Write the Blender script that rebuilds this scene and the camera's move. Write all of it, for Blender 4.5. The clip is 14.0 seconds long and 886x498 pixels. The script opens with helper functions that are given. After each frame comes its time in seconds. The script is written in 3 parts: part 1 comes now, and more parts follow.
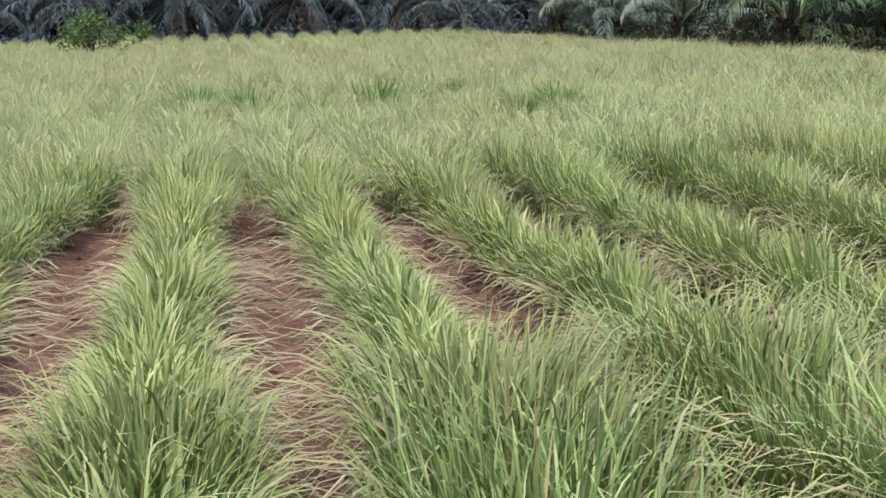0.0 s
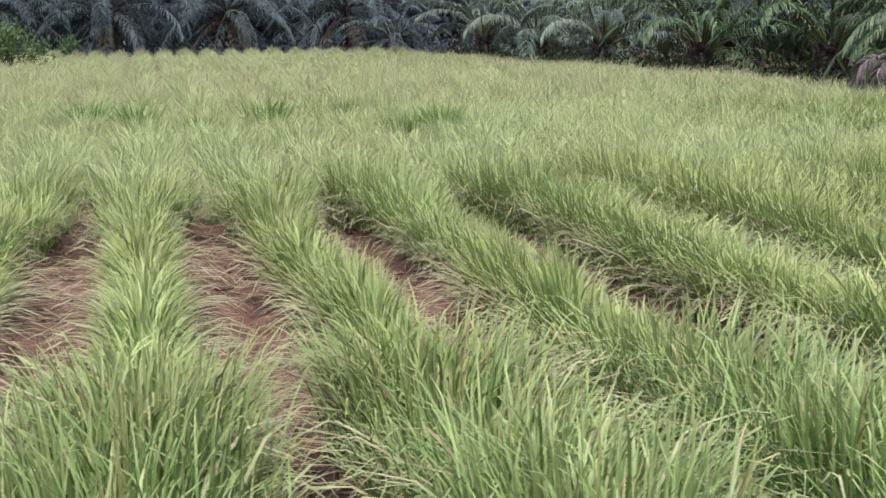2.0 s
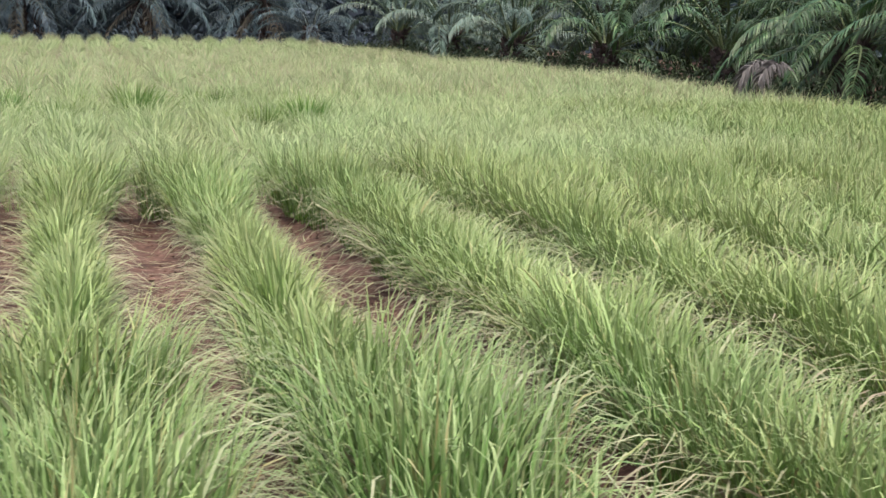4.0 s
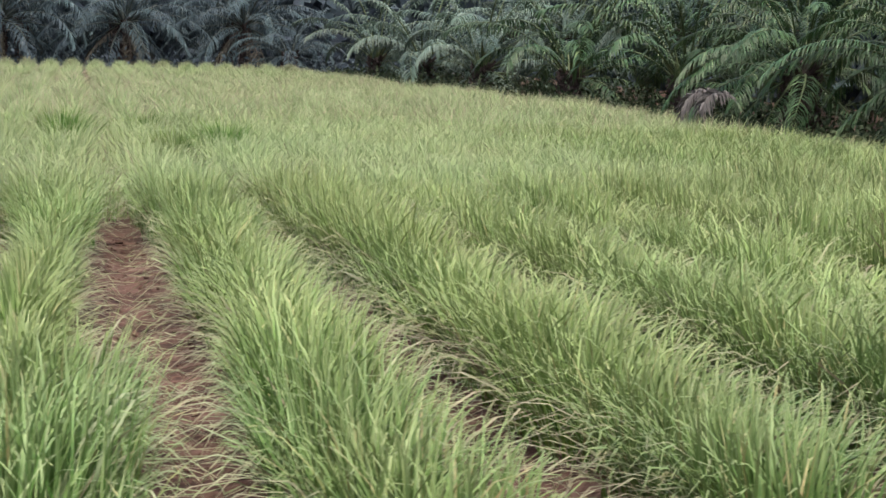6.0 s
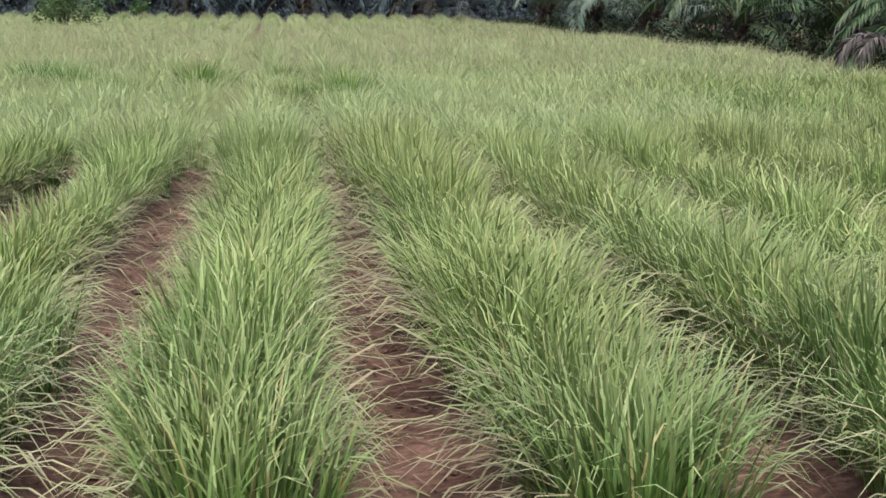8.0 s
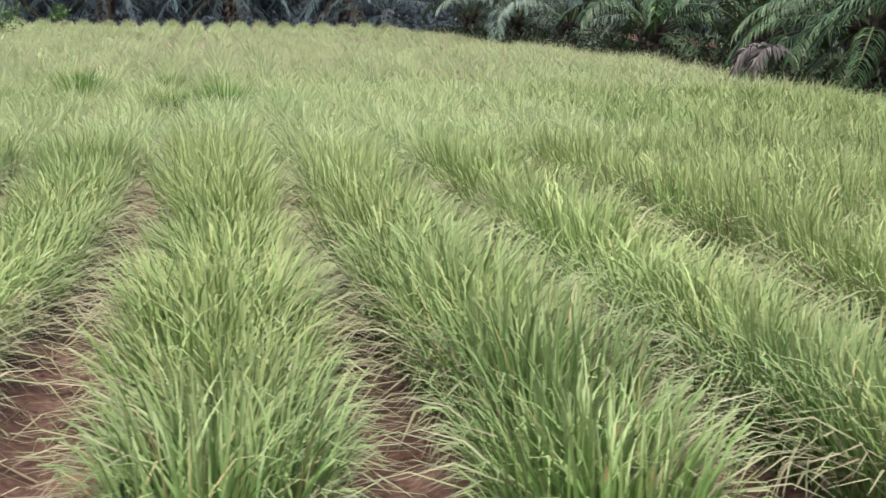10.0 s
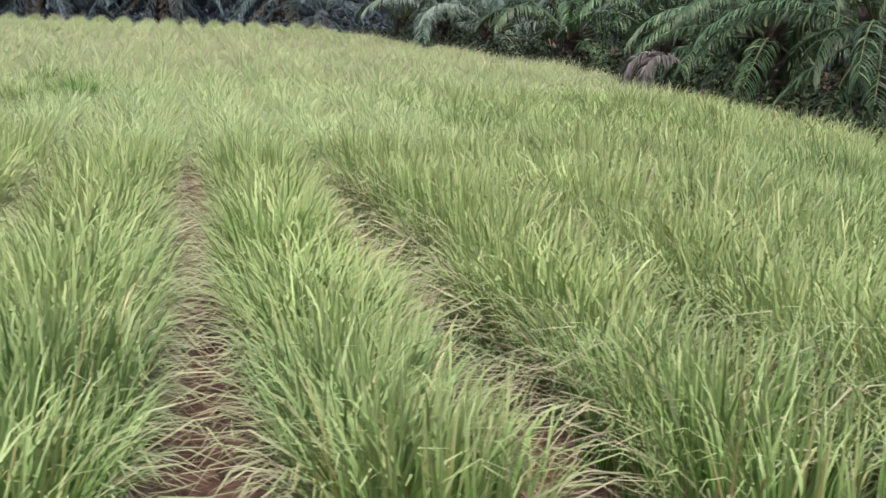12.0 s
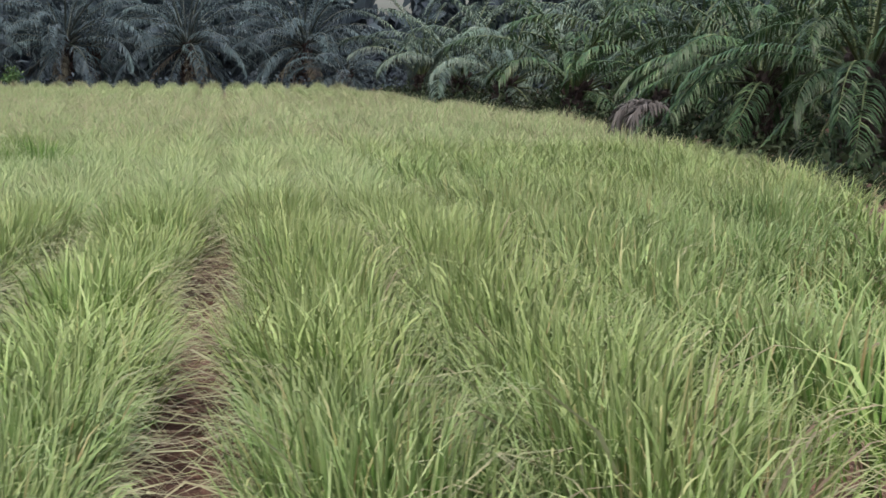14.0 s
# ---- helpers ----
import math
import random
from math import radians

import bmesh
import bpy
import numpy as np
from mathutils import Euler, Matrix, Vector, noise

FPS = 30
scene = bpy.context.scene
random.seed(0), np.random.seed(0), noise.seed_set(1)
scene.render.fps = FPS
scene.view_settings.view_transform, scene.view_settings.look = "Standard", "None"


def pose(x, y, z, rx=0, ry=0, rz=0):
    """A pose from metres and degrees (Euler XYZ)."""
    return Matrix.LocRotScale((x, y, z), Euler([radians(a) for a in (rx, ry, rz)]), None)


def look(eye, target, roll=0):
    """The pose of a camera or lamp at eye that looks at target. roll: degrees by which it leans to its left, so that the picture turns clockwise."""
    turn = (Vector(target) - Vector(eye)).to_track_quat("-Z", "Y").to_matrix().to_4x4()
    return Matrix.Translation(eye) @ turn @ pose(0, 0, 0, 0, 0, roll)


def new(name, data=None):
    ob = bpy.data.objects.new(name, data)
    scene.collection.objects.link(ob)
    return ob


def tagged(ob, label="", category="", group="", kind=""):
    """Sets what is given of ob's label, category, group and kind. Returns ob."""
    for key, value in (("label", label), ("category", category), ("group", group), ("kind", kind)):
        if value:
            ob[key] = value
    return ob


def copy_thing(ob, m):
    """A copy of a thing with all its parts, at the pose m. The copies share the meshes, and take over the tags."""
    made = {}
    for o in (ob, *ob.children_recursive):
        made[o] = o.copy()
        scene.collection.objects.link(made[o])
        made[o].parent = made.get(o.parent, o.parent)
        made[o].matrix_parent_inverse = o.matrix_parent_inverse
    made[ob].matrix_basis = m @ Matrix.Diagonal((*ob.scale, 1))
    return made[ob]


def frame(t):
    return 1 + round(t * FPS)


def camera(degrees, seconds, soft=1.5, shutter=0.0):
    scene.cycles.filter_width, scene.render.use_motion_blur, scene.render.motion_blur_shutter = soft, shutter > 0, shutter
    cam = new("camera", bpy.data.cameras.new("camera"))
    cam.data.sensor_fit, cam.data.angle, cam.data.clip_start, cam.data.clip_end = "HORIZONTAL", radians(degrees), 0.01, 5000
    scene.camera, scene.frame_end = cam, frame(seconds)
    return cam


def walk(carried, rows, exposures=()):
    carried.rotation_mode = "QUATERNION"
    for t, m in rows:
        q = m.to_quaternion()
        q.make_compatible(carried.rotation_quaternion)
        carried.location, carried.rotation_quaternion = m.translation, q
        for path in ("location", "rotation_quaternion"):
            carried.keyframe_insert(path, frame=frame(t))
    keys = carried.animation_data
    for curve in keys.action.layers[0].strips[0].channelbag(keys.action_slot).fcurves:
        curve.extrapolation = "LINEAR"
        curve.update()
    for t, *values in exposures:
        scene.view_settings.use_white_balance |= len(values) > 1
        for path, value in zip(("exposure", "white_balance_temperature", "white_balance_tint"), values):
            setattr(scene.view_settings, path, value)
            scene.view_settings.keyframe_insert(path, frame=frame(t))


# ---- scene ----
cam = camera(38.0, 14.0, soft=1.5, shutter=0.25)


def turned(yaw, pitch, roll):
    """Yaw to the left from +y, pitch up, roll to the left, in degrees."""
    return pose(0, 0, 0, 90 + pitch, 0, yaw) @ pose(0, 0, 0, 0, 0, roll)


walk(cam, [
    (0, pose(-0.334, -3.600, 1.390) @ turned(-10.32, -9.19, -1.71)),
    (0.5, pose(-0.156, -3.699, 1.401) @ turned(-9.57, -9.08, -1.68)),
    (1, pose(0.060, -3.765, 1.408) @ turned(-9.24, -9.17, -1.43)),
    (1.5, pose(0.290, -3.776, 1.399) @ turned(-11.41, -9.01, -1.10)),
    (2, pose(0.507, -3.839, 1.402) @ turned(-12.83, -8.44, -0.95)),
    (2.5, pose(0.713, -3.883, 1.397) @ turned(-12.99, -9.01, -0.28)),
    (3, pose(0.916, -3.944, 1.399) @ turned(-14.57, -9.37, -0.19)),
    (3.5, pose(1.184, -3.978, 1.399) @ turned(-16.05, -9.30, -0.68)),
    (3.7, pose(1.302, -3.989, 1.398) @ turned(-16.05, -8.98, 0.60)),
    (5.8, pose(2.492, -4.346, 1.401) @ turned(-15.67, -7.44, 1.06)),
    (6, pose(2.612, -4.358, 1.402) @ turned(-15.89, -7.48, 1.19)),
    (6.5, pose(2.912, -4.387, 1.398) @ turned(-17.29, -7.29, 0.97)),
    (7, pose(3.166, -4.409, 1.387) @ turned(-13.34, -8.58, 0.85)),
    (7.2, pose(3.260, -4.416, 1.384) @ turned(-10.82, -9.86, 0.66)),
    (9.3, pose(4.139, -4.373, 1.418) @ turned(-6.30, -9.49, 0.27)),
    (9.5, pose(4.251, -4.367, 1.426) @ turned(-7.07, -9.47, 0.22)),
    (10, pose(4.559, -4.367, 1.403) @ turned(-9.84, -9.38, 0.58)),
    (10.5, pose(4.867, -4.381, 1.397) @ turned(-8.99, -9.67, 1.83)),
    (11, pose(5.233, -4.373, 1.405) @ turned(-10.27, -9.42, 1.96)),
    (11.5, pose(5.611, -4.379, 1.395) @ turned(-11.62, -9.04, 1.98)),
    (12, pose(5.970, -4.417, 1.389) @ turned(-11.77, -9.16, 1.99)),
    (12.5, pose(6.316, -4.399, 1.401) @ turned(-11.77, -8.02, 0.85)),
    (13, pose(6.628, -4.396, 1.394) @ turned(-8.99, -7.29, 0.11)),
    (13.5, pose(6.942, -4.359, 1.376) @ turned(-8.66, -7.07, -0.04)),
    (14, pose(7.197, -4.335, 1.376) @ turned(-9.47, -6.76, 0.21)),
], exposures=[(0.0, 1.06, 6500, 17), (1.0, 1.12, 6500, 17), (2.0, 1.12, 6500, 17), (3.5, 1.2, 6500, 13), (6.0, 1.05, 6500, 11.5), (7.0, 0.85, 6500, 11.5), (9.5, 1.2, 6500, 11.5), (11.5, 1.27, 6500, 11.5), (12.0, 1.26, 6500, 11.5), (12.5, 1.24, 6500, 11.5), (13.0, 1.07, 6500, 11.5), (14.0, 0.87, 6500, 11.5)])

# ---- light: overcast tropical day ----
SUN_ELEV, SUN_AZ = radians(74), radians(200)
world = bpy.data.worlds.new("overcast_sky")
scene.world = world
world.use_nodes = True
wn = world.node_tree.nodes
sky = wn.new("ShaderNodeTexSky")
sky.sky_type, sky.sun_disc = "NISHITA", False
sky.sun_elevation, sky.sun_rotation = SUN_ELEV, SUN_AZ
sky.air_density, sky.dust_density, sky.ozone_density = 1.0, 7.0, 0.0
wn["Background"].inputs["Strength"].default_value = 0.15
world.node_tree.links.new(sky.outputs[0], wn["Background"].inputs["Color"])

sun_data = bpy.data.lights.new("sun", "SUN")
sun_data.energy, sun_data.angle, sun_data.color = 0.8, radians(60), (1.0, 0.97, 0.95)
sun = new("sun", sun_data)
sun_dir = Vector((math.sin(SUN_AZ) * math.cos(SUN_ELEV), math.cos(SUN_AZ) * math.cos(SUN_ELEV), math.sin(SUN_ELEV)))
sun.matrix_world = look(sun_dir * 50, (0, 0, 0))


# ---- materials ----
def node_material(name):
    m = bpy.data.materials.new(name)
    m.use_nodes = True
    nt = m.node_tree
    nt.nodes.clear()
    out = nt.nodes.new("ShaderNodeOutputMaterial")
    return m, nt, out


def ramp_node(nt, stops):
    r = nt.nodes.new("ShaderNodeValToRGB")
    els = r.color_ramp.elements
    while len(els) < len(stops):
        els.new(0.5)
    for el, (pos, col) in zip(els, stops):
        el.position, el.color = pos, (*col, 1)
    return r


def leaf_material(name, tones, tip, tip_amount, rough=0.5, translucent=0.3, spec=0.35, patch=0.25, spread=0.08, tip_from=2.5):
    """Thin leaves: each leaf takes its own tone, its tip is paler or drier; light passes through."""
    m, nt, out = node_material(name)
    geo = nt.nodes.new("ShaderNodeNewGeometry")
    tone = ramp_node(nt, tones)
    nt.links.new(geo.outputs["Random Per Island"], tone.inputs[0])
    att = nt.nodes.new("ShaderNodeAttribute")
    att.attribute_name = "along"
    power = nt.nodes.new("ShaderNodeMath")
    power.operation = "POWER"
    power.inputs[1].default_value = tip_from
    nt.links.new(att.outputs["Fac"], power.inputs[0])
    amount = nt.nodes.new("ShaderNodeMath")
    amount.operation = "MULTIPLY"
    amount.inputs[1].default_value = tip_amount
    nt.links.new(power.outputs[0], amount.inputs[0])
    tipmix = nt.nodes.new("ShaderNodeMix")
    tipmix.data_type = "RGBA"
    nt.links.new(amount.outputs[0], tipmix.inputs["Factor"])
    nt.links.new(tone.outputs[0], tipmix.inputs["A"])
    tipmix.inputs["B"].default_value = (*tip, 1)
    tex = nt.nodes.new("ShaderNodeTexNoise")
    tex.inputs["Scale"].default_value, tex.inputs["Detail"].default_value = 0.9, 3
    nt.links.new(geo.outputs["Position"], tex.inputs["Vector"])
    mul = nt.nodes.new("ShaderNodeMapRange")
    mul.inputs["From Min"].default_value, mul.inputs["From Max"].default_value = 0.3, 0.7
    mul.inputs["To Min"].default_value, mul.inputs["To Max"].default_value = 1 - patch, 1 + patch
    nt.links.new(tex.outputs["Fac"], mul.inputs["Value"])
    hsv = nt.nodes.new("ShaderNodeHueSaturation")
    nt.links.new(tipmix.outputs["Result"], hsv.inputs["Color"])
    info = nt.nodes.new("ShaderNodeObjectInfo")
    vary = nt.nodes.new("ShaderNodeMapRange")
    vary.inputs["To Min"].default_value, vary.inputs["To Max"].default_value = 1 - spread, 1 + spread
    nt.links.new(info.outputs["Random"], vary.inputs["Value"])
    both = nt.nodes.new("ShaderNodeMath")
    both.operation = "MULTIPLY"
    nt.links.new(vary.outputs[0], both.inputs[0])
    nt.links.new(mul.outputs[0], both.inputs[1])
    nt.links.new(both.outputs[0], hsv.inputs["Value"])
    wide = nt.nodes.new("ShaderNodeTexNoise")
    wide.inputs["Scale"].default_value, wide.inputs["Detail"].default_value = 0.55, 2
    nt.links.new(geo.outputs["Position"], wide.inputs["Vector"])
    hue = nt.nodes.new("ShaderNodeMapRange")
    hue.inputs["From Min"].default_value, hue.inputs["From Max"].default_value = 0.32, 0.68
    hue.inputs["To Min"].default_value, hue.inputs["To Max"].default_value = 0.5 - 0.12 * patch, 0.5 + 0.07 * patch
    nt.links.new(wide.outputs["Fac"], hue.inputs["Value"])
    nt.links.new(hue.outputs[0], hsv.inputs["Hue"])
    bsdf = nt.nodes.new("ShaderNodeBsdfPrincipled")
    bsdf.inputs["Roughness"].default_value = rough
    bsdf.inputs["Specular IOR Level"].default_value = spec
    nt.links.new(hsv.outputs[0], bsdf.inputs["Base Color"])
    trans = nt.nodes.new("ShaderNodeBsdfTranslucent")
    nt.links.new(hsv.outputs[0], trans.inputs["Color"])
    mix = nt.nodes.new("ShaderNodeMixShader")
    mix.inputs[0].default_value = translucent
    nt.links.new(bsdf.outputs[0], mix.inputs[1])
    nt.links.new(trans.outputs[0], mix.inputs[2])
    nt.links.new(mix.outputs[0], out.inputs[0])
    return m


def rough_material(name, dark, mid, light, scale, bump=0.4, rough=0.9, fine=60.0):
    """Earth, bark, stems: two scales of noise in colour and relief."""
    m, nt, out = node_material(name)
    geo = nt.nodes.new("ShaderNodeNewGeometry")
    big = nt.nodes.new("ShaderNodeTexNoise")
    big.inputs["Scale"].default_value, big.inputs["Detail"].default_value = scale, 6
    small = nt.nodes.new("ShaderNodeTexNoise")
    small.inputs["Scale"].default_value, small.inputs["Detail"].default_value = fine, 4
    for tex in (big, small):
        nt.links.new(geo.outputs["Position"], tex.inputs["Vector"])
    add = nt.nodes.new("ShaderNodeMath")
    add.operation = "MULTIPLY_ADD"
    add.inputs[1].default_value = 0.45
    nt.links.new(small.outputs["Fac"], add.inputs[0])
    half = nt.nodes.new("ShaderNodeMath")
    half.operation = "MULTIPLY"
    half.inputs[1].default_value = 0.55
    nt.links.new(big.outputs["Fac"], half.inputs[0])
    nt.links.new(half.outputs[0], add.inputs[2])
    col = ramp_node(nt, [(0.35, dark), (0.5, mid), (0.66, light)])
    nt.links.new(add.outputs[0], col.inputs[0])
    bmp = nt.nodes.new("ShaderNodeBump")
    bmp.inputs["Strength"].default_value, bmp.inputs["Distance"].default_value = bump, 0.03
    nt.links.new(add.outputs[0], bmp.inputs["Height"])
    bsdf = nt.nodes.new("ShaderNodeBsdfPrincipled")
    bsdf.inputs["Roughness"].default_value = rough
    bsdf.inputs["Specular IOR Level"].default_value = 0.2
    nt.links.new(col.outputs[0], bsdf.inputs["Base Color"])
    nt.links.new(bmp.outputs[0], bsdf.inputs["Normal"])
    nt.links.new(bsdf.outputs[0], out.inputs[0])
    return m


SOIL = rough_material("red_soil", (0.034, 0.021, 0.017), (0.092, 0.053, 0.041), (0.18, 0.115, 0.09), 4.5, 0.9, 0.95, 28.0)
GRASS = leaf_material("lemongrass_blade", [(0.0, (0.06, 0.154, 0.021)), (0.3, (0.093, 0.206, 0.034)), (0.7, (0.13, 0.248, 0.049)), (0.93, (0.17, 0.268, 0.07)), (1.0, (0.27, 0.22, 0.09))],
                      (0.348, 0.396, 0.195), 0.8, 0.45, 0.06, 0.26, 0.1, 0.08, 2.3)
# Darker than GRASS: fresh row fronts, and painted palm shade on edge clumps.
FRESH_SHADE = leaf_material("fresh_and_shaded_blade", [(0.0, (0.05, 0.136, 0.019)), (0.3, (0.078, 0.184, 0.033)), (0.7, (0.11, 0.22, 0.047)), (0.9, (0.15, 0.24, 0.066)), (1.0, (0.29, 0.2, 0.09))],
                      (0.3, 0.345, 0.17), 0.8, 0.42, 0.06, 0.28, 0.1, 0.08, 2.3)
# Paler blades with less contrast for the rows beyond NEAR_Y.
PALE = leaf_material("pale_lemongrass_blade", [(0.0, (0.135, 0.242, 0.06)), (0.35, (0.158, 0.272, 0.073)), (0.7, (0.188, 0.308, 0.094)), (0.95, (0.24, 0.35, 0.126))],
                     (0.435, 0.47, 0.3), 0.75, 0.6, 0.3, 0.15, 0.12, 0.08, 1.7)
DRY = leaf_material("dry_blade", [(0.0, (0.15, 0.122, 0.08)), (0.3, (0.225, 0.21, 0.13)), (0.55, (0.2, 0.25, 0.12)), (0.8, (0.24, 0.29, 0.15)), (1.0, (0.35, 0.36, 0.23))], (0.36, 0.345, 0.245), 0.6, 0.7, 0.2, 0.2)
RUSTY = leaf_material("rusty_blade", [(0.0, (0.31, 0.27, 0.18)), (0.5, (0.34, 0.325, 0.205)), (1.0, (0.36, 0.375, 0.22))], (0.42, 0.385, 0.29), 0.6, 0.7, 0.3, 0.15)
WEED = leaf_material("dark_tuft_blade", [(0.0, (0.055, 0.14, 0.022)), (0.6, (0.095, 0.21, 0.038)), (1.0, (0.15, 0.265, 0.06))], (0.19, 0.3, 0.08), 0.4)
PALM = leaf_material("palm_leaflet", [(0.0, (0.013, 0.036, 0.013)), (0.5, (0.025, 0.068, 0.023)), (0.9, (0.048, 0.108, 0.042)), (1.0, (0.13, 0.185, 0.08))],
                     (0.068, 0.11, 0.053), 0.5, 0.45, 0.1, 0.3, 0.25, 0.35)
# Blue-grey copy of the palm leaflet: distance haze painted into the colour.
PALM_HAZE = leaf_material("hazed_palm_leaflet", [(0.0, (0.045, 0.066, 0.076)), (0.5, (0.07, 0.102, 0.116)), (0.9, (0.09, 0.125, 0.138)), (1.0, (0.11, 0.142, 0.148))],
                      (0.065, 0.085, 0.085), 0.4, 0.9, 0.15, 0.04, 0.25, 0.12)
# Paler, bluer copy of PALM: thin haze over the middle distance, as colour.
MISTY = leaf_material("mist_tinted_leaflet", [(0.0, (0.042, 0.074, 0.058)), (0.5, (0.078, 0.128, 0.1)), (0.9, (0.12, 0.176, 0.14)), (1.0, (0.19, 0.23, 0.19))],
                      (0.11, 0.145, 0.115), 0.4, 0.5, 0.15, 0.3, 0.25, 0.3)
BROWN = leaf_material("brown_palm_leaflet", [(0.0, (0.07, 0.066, 0.052)), (0.5, (0.11, 0.104, 0.08)), (1.0, (0.15, 0.14, 0.105))], (0.16, 0.145, 0.1), 0.4, 0.8, 0.1, 0.15)
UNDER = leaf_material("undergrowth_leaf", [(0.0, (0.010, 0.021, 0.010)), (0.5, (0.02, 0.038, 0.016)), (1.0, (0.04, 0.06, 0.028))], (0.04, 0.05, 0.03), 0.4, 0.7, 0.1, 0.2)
PALM_DEAD = leaf_material("dead_palm_leaflet", [(0.0, (0.054, 0.052, 0.05)), (0.5, (0.085, 0.082, 0.079)), (1.0, (0.13, 0.125, 0.121))], (0.12, 0.115, 0.11), 0.5, 0.8, 0.1, 0.2)
RACHIS = rough_material("palm_rachis", (0.04, 0.06, 0.025), (0.075, 0.10, 0.045), (0.13, 0.15, 0.075), 3.0, 0.1, 0.5)
# Stems of the far palms, greyed by the same painted haze.
RACHIS_HAZE = rough_material("hazed_rachis", (0.035, 0.045, 0.04), (0.06, 0.075, 0.064), (0.09, 0.105, 0.088), 3.0, 0.1, 0.8)
RACHIS_DEAD = rough_material("dead_rachis", (0.05, 0.04, 0.033), (0.085, 0.066, 0.054), (0.13, 0.105, 0.088), 3.0, 0.2, 0.8)
BARK = rough_material("palm_bark", (0.02, 0.015, 0.014), (0.05, 0.038, 0.034), (0.09, 0.07, 0.063), 5.0, 1.0, 0.95)
BUSH = leaf_material("bush_leaf", [(0.0, (0.036, 0.078, 0.026)), (0.6, (0.065, 0.135, 0.042)), (1.0, (0.11, 0.19, 0.064))], (0.13, 0.2, 0.07), 0.4, 0.5, 0.25)
# Blue-grey leaves: haze in the dark gaps put into the colour.
BACKDROP_HAZE = leaf_material("hazed_backdrop_leaf", [(0.0, (0.036, 0.049, 0.062)), (0.6, (0.056, 0.075, 0.092)), (1.0, (0.075, 0.1, 0.118))], (0.06, 0.08, 0.08), 0.3, 0.9, 0.05, 0.04)
WOOD = rough_material("weathered_stake", (0.08, 0.074, 0.064), (0.12, 0.11, 0.098), (0.17, 0.158, 0.145), 8.0, 0.3)


# ---- mesh helpers ----
def quads_mesh(name, verts, quads, material, along=None, smooth=True):
    """A mesh from numpy arrays: verts (n, 3), quads (m, 4)."""
    me = bpy.data.meshes.new(name)
    verts, quads = np.ascontiguousarray(verts, np.float32), np.ascontiguousarray(quads, np.int32)
    me.vertices.add(len(verts))
    me.vertices.foreach_set("co", verts.ravel())
    me.loops.add(quads.size)
    me.loops.foreach_set("vertex_index", quads.ravel())
    me.polygons.add(len(quads))
    me.polygons.foreach_set("loop_start", np.arange(0, quads.size, 4, dtype=np.int32))
    me.polygons.foreach_set("use_smooth", np.full(len(quads), smooth))
    if along is not None:
        a = me.attributes.new("along", "FLOAT", "POINT")
        a.data.foreach_set("value", np.ascontiguousarray(along, np.float32))
    me.update(calc_edges=True)
    me.materials.append(material)
    return me


def strips(points, sides, widths):
    """Ribbons: points (n, k, 3) along each, sides (n, k, 3) or (n, 1, 3) unit across, widths (n, k). Returns verts, quads, along."""
    n, k, _ = points.shape
    half = sides * widths[..., None] * 0.5
    verts = np.stack([points - half, points + half], 2).reshape(-1, 3)
    i = (np.arange(n)[:, None] * k + np.arange(k - 1)[None, :]) * 2
    quads = np.stack([i, i + 1, i + 3, i + 2], -1).reshape(-1, 4)
    along = np.repeat(np.tile(np.linspace(0, 1, k), n), 2)
    return verts, quads, along


def blades(rng, base, azimuth, lean, bend, length, width, segments, curl=0.0, twist=0.85):
    """Grass blades that start at base, lean out along azimuth and bend over towards their tips."""
    n, k = len(base), segments + 1
    s = np.linspace(0, 1, k)[None, :]
    theta = lean[:, None] + bend[:, None] * s ** 1.7 + np.reshape(curl, (-1, 1)) * s ** 2.8
    mid = 0.5 * (theta[:, 1:] + theta[:, :-1])
    step = (length / segments)[:, None]
    out = np.concatenate([np.zeros((n, 1)), np.cumsum(np.sin(mid) * step, 1)], 1)
    up = np.concatenate([np.zeros((n, 1)), np.cumsum(np.cos(mid) * step, 1)], 1)
    az = azimuth[:, None] + rng.normal(0, 0.12, (n, 1)) * s
    pts = base[:, None, :] + np.stack([out * np.cos(az), out * np.sin(az), up], -1)
    turn = azimuth + np.pi / 2 + rng.normal(0, twist, n)
    side = np.stack([np.cos(turn), np.sin(turn), rng.normal(0, 0.12, n)], -1)[:, None, :]
    w = width[:, None] * np.clip(0.8 + 0.5 * s - 1.2 * s ** 3.2, 0.05, 1.0)
    return strips(pts, side, w)


def join(parts):
    """Several (verts, quads, along) as one."""
    off, vs, qs, al = 0, [], [], []
    for v, q, a in parts:
        vs.append(v), qs.append(q + off), al.append(a)
        off += len(v)
    return np.concatenate(vs), np.concatenate(qs), np.concatenate(al)


def smooth_step(a, b, v):
    t = np.clip((v - a) / (b - a), 0, 1)
    return t * t * (3 - 2 * t)


def edge_x(y):
    """Where the crop ends towards the palms."""
    return np.interp(y, [-10, 4, 7.4, 11, 13, 19, 28, 37, 47, 58], [11.2, 12.6, 13.5, 14.5, 15.0, 15.6, 15.9, 14.9, 14.0, 13.5])


FIELD_LEFT, FIELD_FAR = -16.0, 58.5


